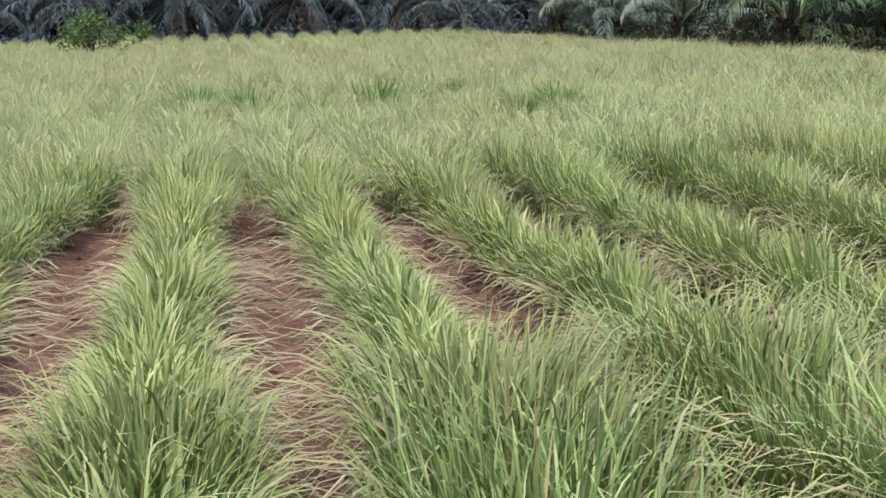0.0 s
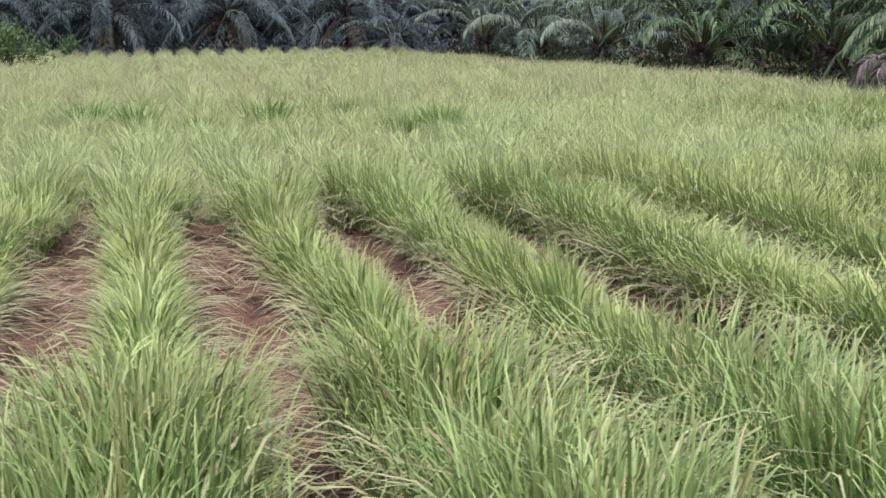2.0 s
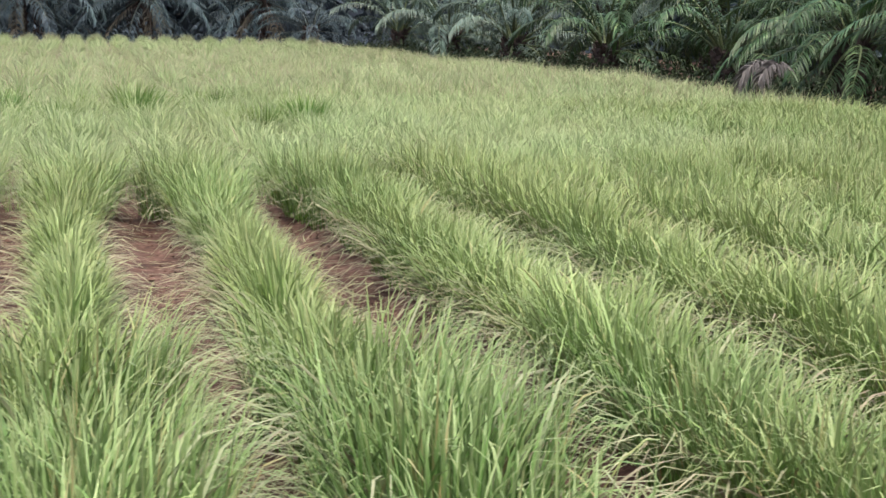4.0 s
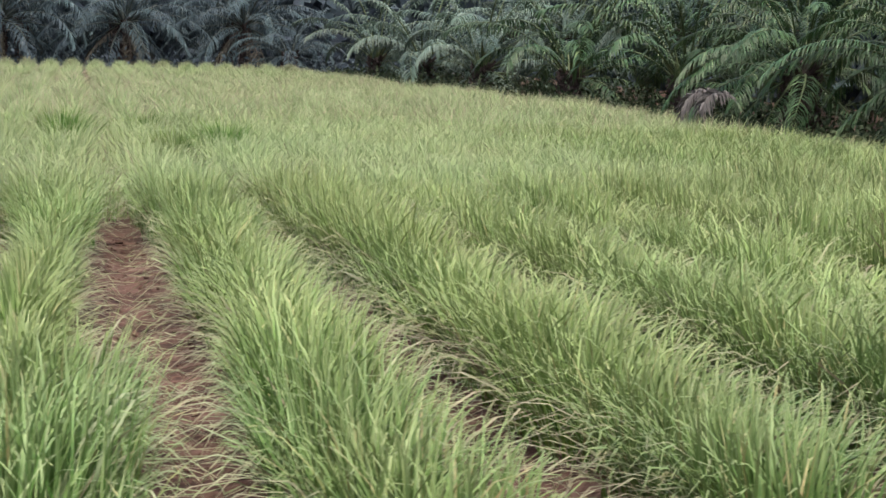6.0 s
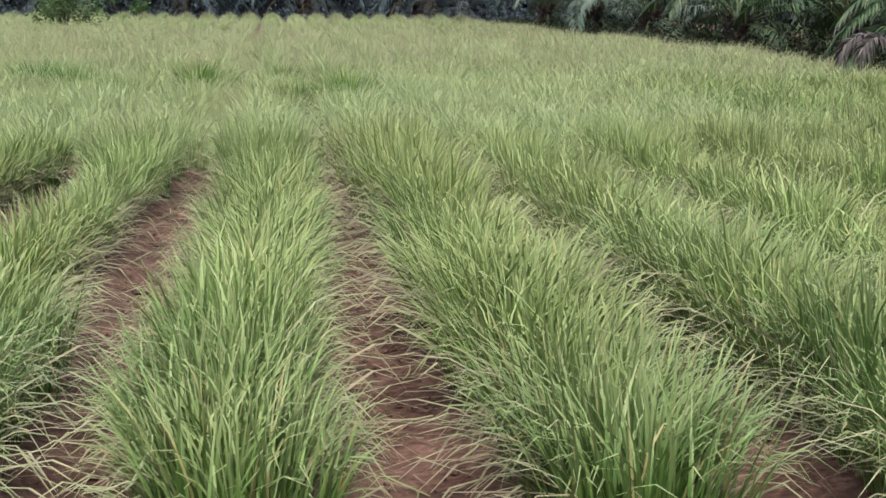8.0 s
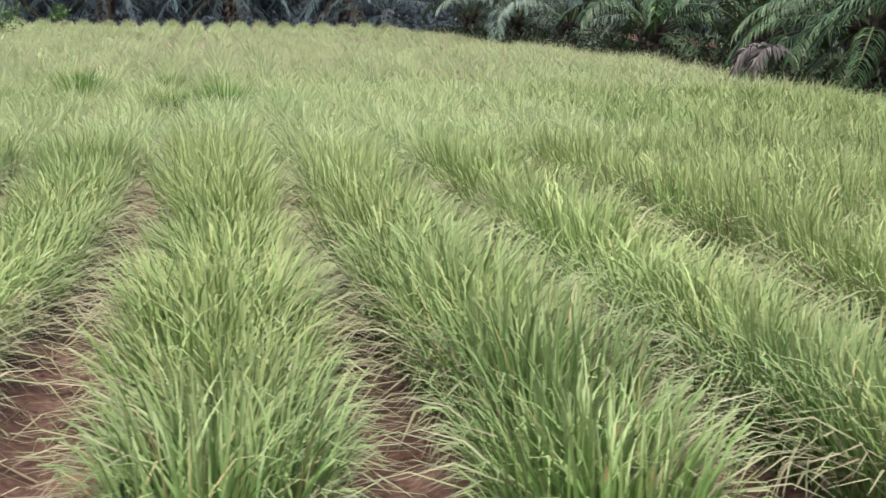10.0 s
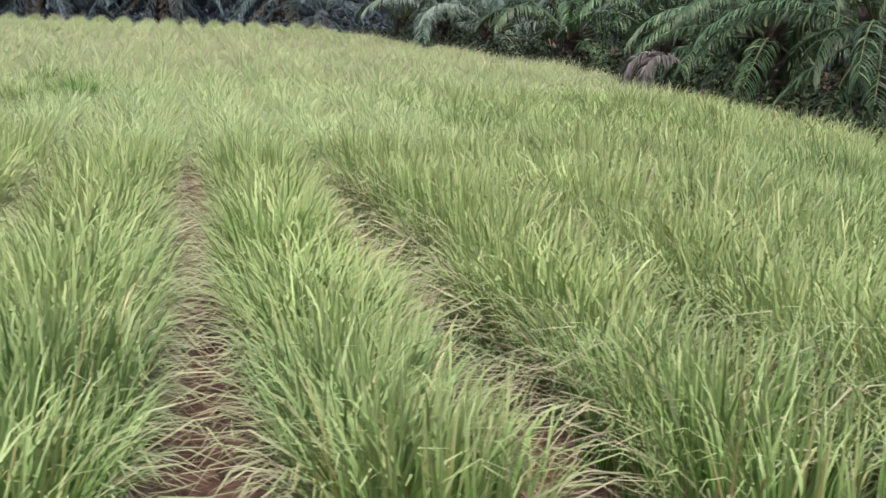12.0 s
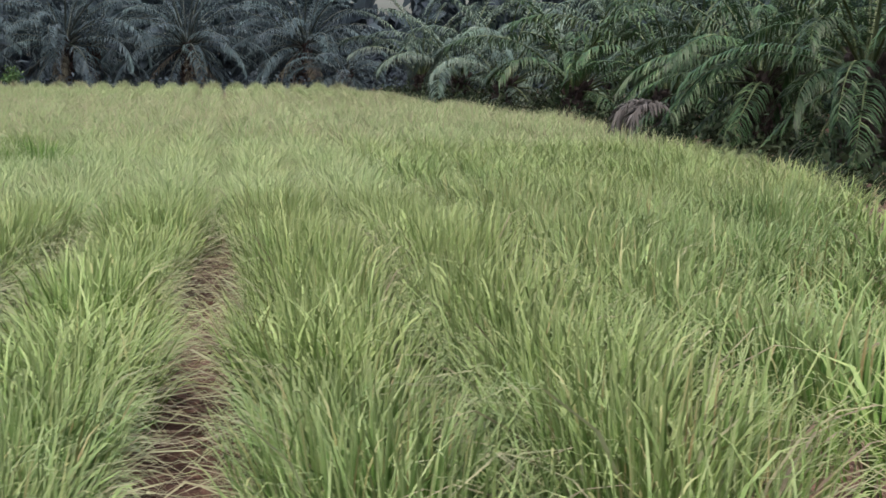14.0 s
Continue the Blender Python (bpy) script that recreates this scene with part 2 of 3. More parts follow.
def ground_z(x, y):
    """The lie of the land: a slow rise away from the camera, low ridges under the crop rows."""
    x, y = np.asarray(x, float), np.asarray(y, float)
    rise = 0.075 * np.logaddexp(0, (np.minimum(y, 75) - 12) / 2.5)
    inside = smooth_step(-3.0, -2.0, y) * (1 - smooth_step(-0.6, 0.3, x - edge_x(y))) * smooth_step(FIELD_LEFT - 1, FIELD_LEFT, x) * (1 - smooth_step(FIELD_FAR, FIELD_FAR + 1, y))
    ridge = -0.05 * np.cos(2 * np.pi * x) * inside
    lumps = 0.012 * np.sin(5.1 * x + 1.3 * np.sin(2.3 * y)) * np.sin(4.3 * y + 1.7 * np.sin(3.1 * x)) + 0.008 * np.sin(11.7 * x + 2.0 * y) * np.sin(9.1 * y - 3.0 * x)
    return rise + ridge + lumps * (np.abs(x) < 40) * (np.abs(y) < 70)


ROWS = {-2: -1.6, -1: -0.54, 0: 0.43, 1: 1.42, 2: 2.41, 3: 3.48, 4: 4.54, 5: 5.52, 6: 6.56, 7: 7.6}


def row_x(row, y):
    """The middle of a crop row; it wanders a little about its line."""
    return ROWS.get(row, row + 0.5) + 0.03 * math.sin(0.55 * y + row * 1.7) + 0.02 * math.sin(1.7 * y + row * 4.1)


def row_half(x, y):
    """How far the leaves of a row reach to either side: the rows close up towards the palms and farther out."""
    half = np.interp(x, [-0.5, 0.5, 1.5, 2.5, 3.5, 4.5, 5.5, 6.5, 7.5, 8.5], [0.24, 0.2, 0.19, 0.27, 0.38, 0.44, 0.44, 0.42, 0.49, 0.56])
    return float(half + (0.56 - half) * smooth_step(3.6, 8.6, y))


def part(name, me, parent, label=""):
    ob = new(name, me)
    ob.parent = parent
    return tagged(ob, label) if label else ob


# ---- ground ----
def axis(stops):
    """Uneven grid lines from (from, to, step) stretches."""
    vals = [np.arange(a, b, s) for a, b, s in stops]
    return np.concatenate(vals + [np.array([stops[-1][1]])])


gx = axis([(-900, -100, 100), (-100, -20, 8), (-20, -4, 0.25), (-4, 15, 0.1), (15, 22, 0.25), (22, 100, 8), (100, 900, 100)])
gy = axis([(-900, -100, 100), (-100, -8, 6), (-8, -2, 0.3), (-2, 10, 0.12), (10, 64, 0.5), (64, 110, 5), (110, 900, 80)])
GX, GY = np.meshgrid(gx, gy)
gv = np.stack([GX, GY, ground_z(GX, GY)], -1).reshape(-1, 3)
gi = (np.arange(len(gy) - 1)[:, None] * len(gx) + np.arange(len(gx) - 1)[None, :]).ravel()
ground = new("ground", quads_mesh("ground", gv, np.stack([gi, gi + 1, gi + 1 + len(gx), gi + len(gx)], -1), SOIL))
tagged(ground, "bare reddish-brown farm soil in low ridges and furrows", "soil", kind="structure")


# ---- lemongrass ----
def clump_blades(rng, n, segments, half, height=1.0, width=0.0112, flop=0.1):
    """Green blades of one clump of a crop row that runs along y: upright in the middle, combed outwards and arching over at the sides."""
    foot, comb = np.interp(half, [0.25, 0.55], [0.42, 0.8]), np.interp(half, [0.25, 0.55], [0.34, 0.17])
    u = rng.uniform(-1, 1, n)
    e = np.abs(u)
    base = np.stack([u * foot * half, rng.uniform(-0.28, 0.28, n), np.full(n, -0.02)], -1)
    az = np.where(u > 0, 0.0, np.pi) + rng.normal(0, 1, n) * (0.62 + 1.2 * (1 - e) ** 2)
    lean = rng.normal(0.03, 0.07, n) + comb * e ** 1.2
    bend = 0.08 + np.abs(rng.normal(0, 0.2, n)) + 1.5 * comb * e ** 1.6
    arch = rng.random(n) < flop + (0.4 if half < 0.5 else 0.25) * e ** 2
    bend[arch] += rng.uniform(0.8, 1.7, arch.sum())
    slim = np.interp(half, [0.2, 0.42], [0.42, -0.12])
    length = rng.uniform(0.36, 0.57, n) * (1 - slim * e ** 1.5) * np.where(arch, 1.12 if half < 0.3 else 1.28, 1.0) * height
    curl = np.where(rng.random(n) < 0.5, rng.uniform(0.4, 2.2, n), 0.0)
    curl[arch] = 0.0
    v, q, a = blades(rng, base, az, lean, bend, length, rng.uniform(0.6, 1.3, n) * width, segments, curl, 0.4)
    v[:, 0] = 1.3 * half * np.tanh(v[:, 0] / (1.3 * half))
    return v, q, a


def dry_blades(rng, n, segments, half=0.42, height=1.0, width=0.0135):
    """Old straw-coloured leaves that hang out over the furrows."""
    side = np.where(rng.random(n) < 0.5, 0.0, np.pi)
    base = np.stack([np.cos(side) * rng.uniform(0.2, 0.5, n) * half, rng.uniform(-0.28, 0.28, n), np.full(n, 0.0)], -1)
    az = side + rng.normal(0, 0.5, n)
    length = rng.uniform(0.34, 0.66, n) * height * (0.47 + half * 1.3)
    v, q, a = blades(rng, base, az, rng.uniform(0.1, 0.75, n), rng.uniform(1.3, 2.3, n), length, rng.uniform(0.6, 1.2, n) * width, segments, 0.0, 0.6)
    v[:, 2] = np.maximum(v[:, 2], -0.03)
    return v, q, a


def end_clump_blades(rng, n, segments, width=0.0115):
    """Blades of a free-standing clump at the end of a row, arching out all round."""
    e, a = rng.random(n) ** 0.55, rng.uniform(0, 2 * np.pi, n)
    base = np.stack([0.24 * e * np.cos(a), 0.24 * e * np.sin(a), np.full(n, -0.02)], -1)
    bend = 0.1 + np.abs(rng.normal(0, 0.17, n)) + 0.75 * e ** 1.6
    arch = rng.random(n) < 0.08 + 0.42 * e ** 2
    bend[arch] += rng.uniform(0.7, 1.4, arch.sum())
    curl = np.where(rng.random(n) < 0.5, rng.uniform(0.4, 1.9, n), 0.0)
    length = rng.uniform(0.34, 0.52, n) * (1 + 0.12 * e)
    return blades(rng, base, a + rng.normal(0, 0.3, n), rng.normal(0.03, 0.06, n) + 0.45 * e ** 1.2, bend, length, rng.uniform(0.65, 1.25, n) * width, segments, curl, 0.45)


NEAR_Y = 7.5
rng = np.random.default_rng(5)
HALVES = (0.21, 0.32, 0.42, 0.53)
protos = {}


def lemongrass_clump(key, leaves, withered, material, words):
    plant = new("lemongrass_clump")
    tagged(part("green_leaves", quads_mesh("green_leaves", leaves[0], leaves[1], material, leaves[2]), plant), kind="stuff")
    tagged(part("dry_leaves", quads_mesh("dry_leaves", withered[0], withered[1], DRY, withered[2]), plant, "straw-coloured dry leaves drooping into the furrow"), kind="stuff")
    tagged(plant, words, "lemongrass", "lemongrass rows")
    protos.setdefault(key, []).append([plant, False])


for h, half in enumerate(HALVES):
    for zone, count, blades_each, segments, straw in (("front", 3, 430, 5, 120), ("near", 4, 430, 5, 120), ("mid", 3, 430, 4, 64), ("edge", 3, 340, 4, 50)):
        if zone == "edge" and half < 0.5:
            continue
        for _ in range(count):
            lemongrass_clump((zone, h), clump_blades(rng, blades_each, segments, half, 1.0, 0.0102 if zone == "mid" else 0.0108), dry_blades(rng, straw * 5 // 8 if half < 0.5 else straw // 2, min(4, segments), half), FRESH_SHADE if zone in ("front", "edge") else GRASS,
                             "fresh green lemongrass clump at a row's front end" if zone == "front" else "leafy green lemongrass clump with arching blades in a crop row")

for row in range(-3, 13):
    y = -1.35 + 0.3 * random.random()
    front = {0: 0.6, 1: 0.9}.get(row, 0.5) + random.uniform(-0.1, 0.1)
    while y < NEAR_Y:
        x = row_x(row, y)
        if -1.6 - 0.16 * (y + 2) < x < 8.6 + 0.42 * (y + 2) and x < edge_x(y) - 0.3:
            half = row_half(x, y) * random.uniform(0.92, 1.1)
            if y < front and row < 3:
                half = max(half, random.uniform(0.34, 0.4) if row < 0 else random.uniform(0.45, 0.53))
            h = min(range(4), key=lambda k: abs(HALVES[k] - half))
            # edge clumps beside the palms wear darker blades as painted shade
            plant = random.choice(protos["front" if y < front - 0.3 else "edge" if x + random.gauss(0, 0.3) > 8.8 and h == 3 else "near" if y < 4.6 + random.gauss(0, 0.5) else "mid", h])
            x += random.gauss(0, 0.02 + 0.07 * float(max(smooth_step(5, 7, y), smooth_step(7, 8.5, x))))
            m = pose(x, y, float(ground_z(x, y)), 0, 0, random.choice((0, 180)) + random.uniform(-9, 9)) @ Matrix.Diagonal((half / HALVES[h], 1, random.uniform(0.8, 1.1) * (1 + 0.1 * float(smooth_step(2.8, 4.2, x))), 1))
            if plant[1]:
                copy_thing(plant[0], m)
            else:
                plant[0].matrix_basis, plant[1] = m, True
        y += random.uniform(0.36, 0.46)
for plant, placed in sum(protos.values(), []):
    if not placed:
        for ob in [*plant.children, plant]:
            bpy.data.objects.remove(ob)


def litter(rng, n):
    """Fallen dry leaves lying on the soil of the furrows."""
    x = np.round(rng.uniform(-2.5, 12.5, n)) + rng.normal(0, 0.17, n)
    y = rng.uniform(-2, 8, n)
    ang = rng.uniform(0, np.pi, n)
    u = np.linspace(-0.5, 0.5, 4)[None, :]
    ln = rng.uniform(0.06, 0.26, n)[:, None]
    bow = rng.normal(0, 0.18, (n, 1))
    px_ = x[:, None] + ln * (u * np.cos(ang)[:, None] - bow * u ** 2 * np.sin(ang)[:, None])
    py_ = y[:, None] + ln * (u * np.sin(ang)[:, None] + bow * u ** 2 * np.cos(ang)[:, None])
    pts = np.stack([px_, py_, ground_z(px_, py_) + 0.006 + rng.uniform(0, 0.02, (n, 1))], -1)
    side = np.stack([-np.sin(ang), np.cos(ang), rng.normal(0, 0.3, n)], -1)[:, None, :]
    return strips(pts, side, np.tile([0.005, 0.008, 0.007, 0.002], (n, 1)))


v, q, a = litter(np.random.default_rng(9), 2600)
tagged(new("leaf_litter", quads_mesh("leaf_litter", v, q, DRY, a)), "dry straw-coloured fallen leaves on the furrow soil", "leaf litter", kind="stuff")


def clods(rng, n):
    """Crumbs and clods of earth on the furrow floor."""
    x = np.round(rng.uniform(-2.5, 9.5, n)) + rng.normal(0, 0.15, n)
    y = rng.uniform(-1.5, 7, n)
    r = rng.gamma(2.0, 0.005, n) + 0.004
    corners = np.array([[1, 0, 0], [0.3, 0.9, 0.2], [-0.9, 0.4, -0.1], [-0.6, -0.8, 0.15], [0.5, -0.9, 0], [0.1, 0.05, 0.75], [0.3, -0.3, 0.65], [0, 0, -0.7]])
    c, s_ = np.cos(rng.uniform(0, 6.3, n)), np.sin(rng.uniform(0, 6.3, n))
    v = corners[None] * rng.uniform(0.65, 1.3, (n, 8, 3)) * r[:, None, None]
    v = np.stack([v[..., 0] * c[:, None] - v[..., 1] * s_[:, None], v[..., 0] * s_[:, None] + v[..., 1] * c[:, None], v[..., 2]], -1)
    v += np.stack([x, y, ground_z(x, y) + 0.25 * r], -1)[:, None, :]
    faces = np.array([[0, 1, 5, 6], [1, 2, 5, 5], [2, 3, 6, 5], [3, 4, 6, 6], [4, 0, 6, 6], [1, 0, 7, 7], [3, 2, 7, 7], [2, 1, 7, 7], [0, 4, 7, 7], [4, 3, 7, 7]])
    return v.reshape(-1, 3), faces, n


v, faces, count = clods(np.random.default_rng(10), 3200)
clod_mesh = bpy.data.meshes.new("soil_clods")
clod_mesh.from_pydata(v.tolist(), [], [tuple(dict.fromkeys((f + 8 * k).tolist())) for k in range(count) for f in faces])
clod_mesh.materials.append(SOIL)
tagged(new("soil_clods", clod_mesh), "reddish-brown crumbs and clods of earth in the furrows", "soil", kind="stuff")


def far_field(name, y0, y1, step, n_green, n_dry, segments, width, label, seed, keep, half):
    """All clumps of a stretch of the field as one mesh of green and one of dry leaves."""
    rng = np.random.default_rng(seed)
    greens = [clump_blades(rng, n_green, segments, half, 1.0, width, 0.45 if y0 < 17 else 0.6) for _ in range(14)]
    drys = [dry_blades(rng, n_dry, segments, half, 1.05, width) for _ in range(14)]
    rust = [clump_blades(rng, int(n_dry * 1.0), segments, half, 1.04, width * 0.9, 0.45) for _ in range(14)]
    got = {"green": [], "shaded": [], "dry": [], "rust": []}
    for row in range(int(FIELD_LEFT), 17):
        y = y0 + step * rng.random()
        while y < y1:
            x = row_x(row, y) + rng.normal(0, 0.09)
            if x < edge_x(y) - 0.25 and keep(x, y):
                ang = rng.choice((0, np.pi)) + rng.normal(0, 0.25)
                c, s = np.cos(ang), np.sin(ang)
                turn = np.array([[c, s, 0], [-s, c, 0], [0, 0, 1]]) * np.array([1.0, 1.0, rng.uniform(0.85, 1.12)])
                at = np.array([x, y, float(ground_z(x, y))])
                # next to the palms their shade is put into the blade colour
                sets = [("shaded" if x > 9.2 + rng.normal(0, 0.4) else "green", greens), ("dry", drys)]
                if rng.random() < 0.9 * smooth_step(17, 24, y) * (0.3 + 0.7 * (1 - smooth_step(40, 50, y))) or (y > 10 and edge_x(y) - x < 1.3 and rng.random() < 0.8):
                    sets.append(("rust", rust))
                for key, variants in sets:
                    v, q, a = variants[rng.integers(14)]
                    got[key].append((v @ turn + at, q, a))
            y += step * rng.uniform(0.85, 1.15)
        if y1 == FIELD_FAR and row + 0.5 < edge_x(y1):
            for back in (-0.5, 0.2):
                v, q, a = end_clump_blades(rng, 300, 3, 0.018)
                at = np.array([row_x(row, y1), y1 + back, float(ground_z(row + 0.5, y1))])
                got["dry" if rng.random() < 0.3 else "green"].append((v * np.array([0.85, 1.0, rng.uniform(1.2, 1.45)]) + at, q, a))
    # the shaded set is a darker material only for y0 between 7 and 17
    for key, mat, word in (("green", GRASS if y0 < 7 else PALE, "green"), ("shaded", GRASS if y0 < 17 else PALE, "shade-tinted green"), ("dry", DRY, "dry straw-coloured"), ("rust", RUSTY, "reddish dry-tipped")):
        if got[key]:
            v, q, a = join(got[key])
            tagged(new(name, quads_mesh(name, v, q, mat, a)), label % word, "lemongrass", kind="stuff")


def near_taken(x, y):
    return -1.6 - 0.16 * (y + 2) < x < 8.6 + 0.42 * (y + 2)


def in_sight(x, y):
    return x > -2.6 - 0.16 * (y + 2)


far_field("lemongrass_rows", -1.35, NEAR_Y, 0.45, 70, 14, 3, 0.018, "%s lemongrass blades in rows beside the nearer clumps", 11, lambda x, y: not near_taken(x, y), 0.42)
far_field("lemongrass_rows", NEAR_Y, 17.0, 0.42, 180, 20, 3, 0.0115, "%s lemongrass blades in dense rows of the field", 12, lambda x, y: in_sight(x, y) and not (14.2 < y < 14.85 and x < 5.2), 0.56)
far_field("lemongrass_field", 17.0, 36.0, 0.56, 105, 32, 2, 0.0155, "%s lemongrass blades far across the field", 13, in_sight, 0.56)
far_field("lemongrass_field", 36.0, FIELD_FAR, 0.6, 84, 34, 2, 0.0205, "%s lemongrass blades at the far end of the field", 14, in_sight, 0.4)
far_field("lemongrass_field", NEAR_Y, FIELD_FAR, 0.55, 26, 6, 2, 0.04, "%s lemongrass blades in the outlying rows", 15, lambda x, y: not in_sight(x, y), 0.5)


# ---- oil palms ----
def frond_parts(rng, length, rise, droop, pairs, leaf, segments, twist=0.0, ragged=1.0):
    """One pinnate frond along +x from the origin: leaflets and rachis as ribbons and a tapered tube."""
    k = 10
    s = np.linspace(0, 1, k)
    theta = rise - droop * s ** 1.5
    step = length / (k - 1)
    mid = 0.5 * (theta[1:] + theta[:-1])
    px = np.concatenate([[0], np.cumsum(np.cos(mid) * step)])
    pz = np.concatenate([[0], np.cumsum(np.sin(mid) * step)])
    py = 0.12 * length * twist * s ** 2
    t = np.repeat(np.linspace(0.16, 0.995, pairs), 2) + rng.normal(0, 0.004, pairs * 2)
    t = np.clip(t, 0.12, 1)
    sign = np.tile([1.0, -1.0], pairs)
    root = np.stack([np.interp(t, s, px), np.interp(t, s, py), np.interp(t, s, pz)], -1)
    th = np.interp(t, s, theta)
    ahead = np.stack([np.cos(th), np.zeros_like(th), np.sin(th)], -1)
    lift = np.stack([-np.sin(th), np.zeros_like(th), np.cos(th)], -1)
    size = leaf * (0.35 + 0.65 * np.sin(np.pi * np.clip(0.12 + 0.8 * t, 0, 1)) ** 0.8) * rng.uniform(0.8, 1.15, len(t))
    sweep = 0.3 + 0.5 * t + rng.normal(0, 0.05 * ragged, len(t))
    out = np.stack([np.zeros_like(th), sign, np.zeros_like(th)], -1)
    direction = out * np.cos(sweep)[:, None] + ahead * np.sin(sweep)[:, None] + lift * rng.normal(0.3, 0.09 * ragged, len(t))[:, None]
    direction /= np.linalg.norm(direction, axis=1)[:, None]
    u = np.linspace(0, 1, segments + 1)
    sag = rng.uniform(0.75, 1.05, len(t))
    pts = root[:, None, :] + direction[:, None, :] * (size[:, None] * (u - 0.42 * u ** 2 * sag[:, None]))[..., None]
    pts[..., 2] -= (size * sag)[:, None] * 0.62 * u[None, :] ** 1.7
    side = np.cross(direction, np.array([0, 0, 1.0]) + rng.normal(0, 0.2 * ragged, (len(t), 3)))
    side /= np.linalg.norm(side, axis=1)[:, None]
    w = 0.04 * (90 / pairs) ** 0.7 * np.clip(0.7 + 0.9 * u - 1.55 * u ** 2, 0.05, 1)
    leaves = strips(pts, side[:, None, :], np.tile(w, (len(t), 1)))
    ring = 4
    ang = np.linspace(0, 2 * np.pi, ring, endpoint=False)
    rad = 0.042 * (1 - 0.86 * s ** 0.7) * length / 4
    nz = np.stack([-np.sin(theta), np.zeros(k), np.cos(theta)], -1)
    centre = np.stack([px, py, pz], -1)
    rv = (centre[:, None, :] + rad[:, None, None] * (np.cos(ang)[None, :, None] * np.array([0, 1.4, 0]) + np.sin(ang)[None, :, None] * nz[:, None, :])).reshape(-1, 3)
    i = np.arange(k - 1)[:, None] * ring
    j = np.arange(ring)[None, :]
    jn = (j + 1) % ring
    rq = np.stack([i + j, i + jn, i + ring + jn, i + ring + j], -1).reshape(-1, 4)
    return leaves, (rv, rq, None)


def frond_set(seed, pairs, segments, length, leaf, mat, stem_mat=RACHIS):
    """Fronds from upright young ones to old hanging ones, two of each."""
    rng = np.random.default_rng(seed)
    out = []
    for rise, droop in ((1.3, 1.1), (1.0, 1.45), (0.75, 1.6), (0.45, 1.5), (0.1, 1.3), (-0.5, 0.95)):
        for twist in (-1.0, 0.8):
            leaves, stem = frond_parts(rng, length * rng.uniform(0.9, 1.08), rise, droop, pairs, leaf, segments, twist)
            out.append((quads_mesh("frond", leaves[0], leaves[1], mat, leaves[2]), quads_mesh("rachis", stem[0], stem[1], stem_mat)))
    return out


def trunk_mesh(seed, height, radius):
    """A stout trunk under the stubs of cut fronds, set in rising spirals."""
    rng = np.random.default_rng(seed)
    rings, around = 14, 14
    z = np.linspace(-0.15, height, rings)
    ang = np.linspace(0, 2 * np.pi, around, endpoint=False)
    r = radius * (1.15 - 0.25 * np.clip(z / height, 0, 1))[:, None] * (1 + 0.12 * rng.normal(0, 1, (rings, around)))
    v = np.stack([r * np.cos(ang), r * np.sin(ang), np.broadcast_to(z[:, None], r.shape)], -1).reshape(-1, 3)
    i, j = np.arange(rings - 1)[:, None] * around, np.arange(around)[None, :]
    q = np.stack([i + j, i + (j + 1) % around, i + around + (j + 1) % around, i + around + j], -1).reshape(-1, 4)
    vs, qs, off = [v], [q], len(v)
    for n in range(int(height * 26)):
        a, h = n * 2.4, height * (0.02 + 0.98 * n / (height * 26))
        c, s_, rr = math.cos(a), math.sin(a), radius * 0.95
        o, up = np.array([c, s_, 0]), np.array([c * 0.5, s_ * 0.5, 0.85])
        sd = np.array([-s_, c, 0]) * radius * 0.3
        b0, b1 = o * rr * 0.85 + [0, 0, h], o * rr + up * radius * rng.uniform(0.5, 0.95) + [0, 0, h]
        thick = np.array([-c * 0.5, -s_ * 0.5, 0.6]) * radius * 0.22
        box = np.array([b0 - sd - thick, b0 + sd - thick, b0 + sd + thick, b0 - sd + thick, b1 - sd * 0.6 - thick * 0.5, b1 + sd * 0.6 - thick * 0.5, b1 + sd * 0.6 + thick * 0.5, b1 - sd * 0.6 + thick * 0.5])
        vs.append(box)
        qs.append(np.array([[0, 1, 5, 4], [1, 2, 6, 5], [2, 3, 7, 6], [3, 0, 4, 7], [4, 5, 6, 7]]) + off)
        off += 8
    return quads_mesh("trunk", np.concatenate(vs), np.concatenate(qs), BARK, smooth=False)


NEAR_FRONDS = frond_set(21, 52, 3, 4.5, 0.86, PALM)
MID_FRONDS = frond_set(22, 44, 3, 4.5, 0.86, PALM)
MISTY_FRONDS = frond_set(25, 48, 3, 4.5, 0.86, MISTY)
FAR_FRONDS = frond_set(23, 36, 2, 5.2, 1.0, PALM_HAZE, RACHIS_HAZE)
WITHERED = []
for n, rise in enumerate((-0.55, -0.8)):
    leaves, stem = frond_parts(np.random.default_rng(26 + n), 3.6, rise, 0.75, 36, 0.8, 2, 0.3)
    WITHERED.append((quads_mesh("dead_frond", leaves[0], leaves[1], BROWN, leaves[2]), quads_mesh("rachis", stem[0], stem[1], RACHIS_DEAD)))
TRUNKS = [trunk_mesh(31, 1.1, 0.36), trunk_mesh(32, 2.6, 0.34)]


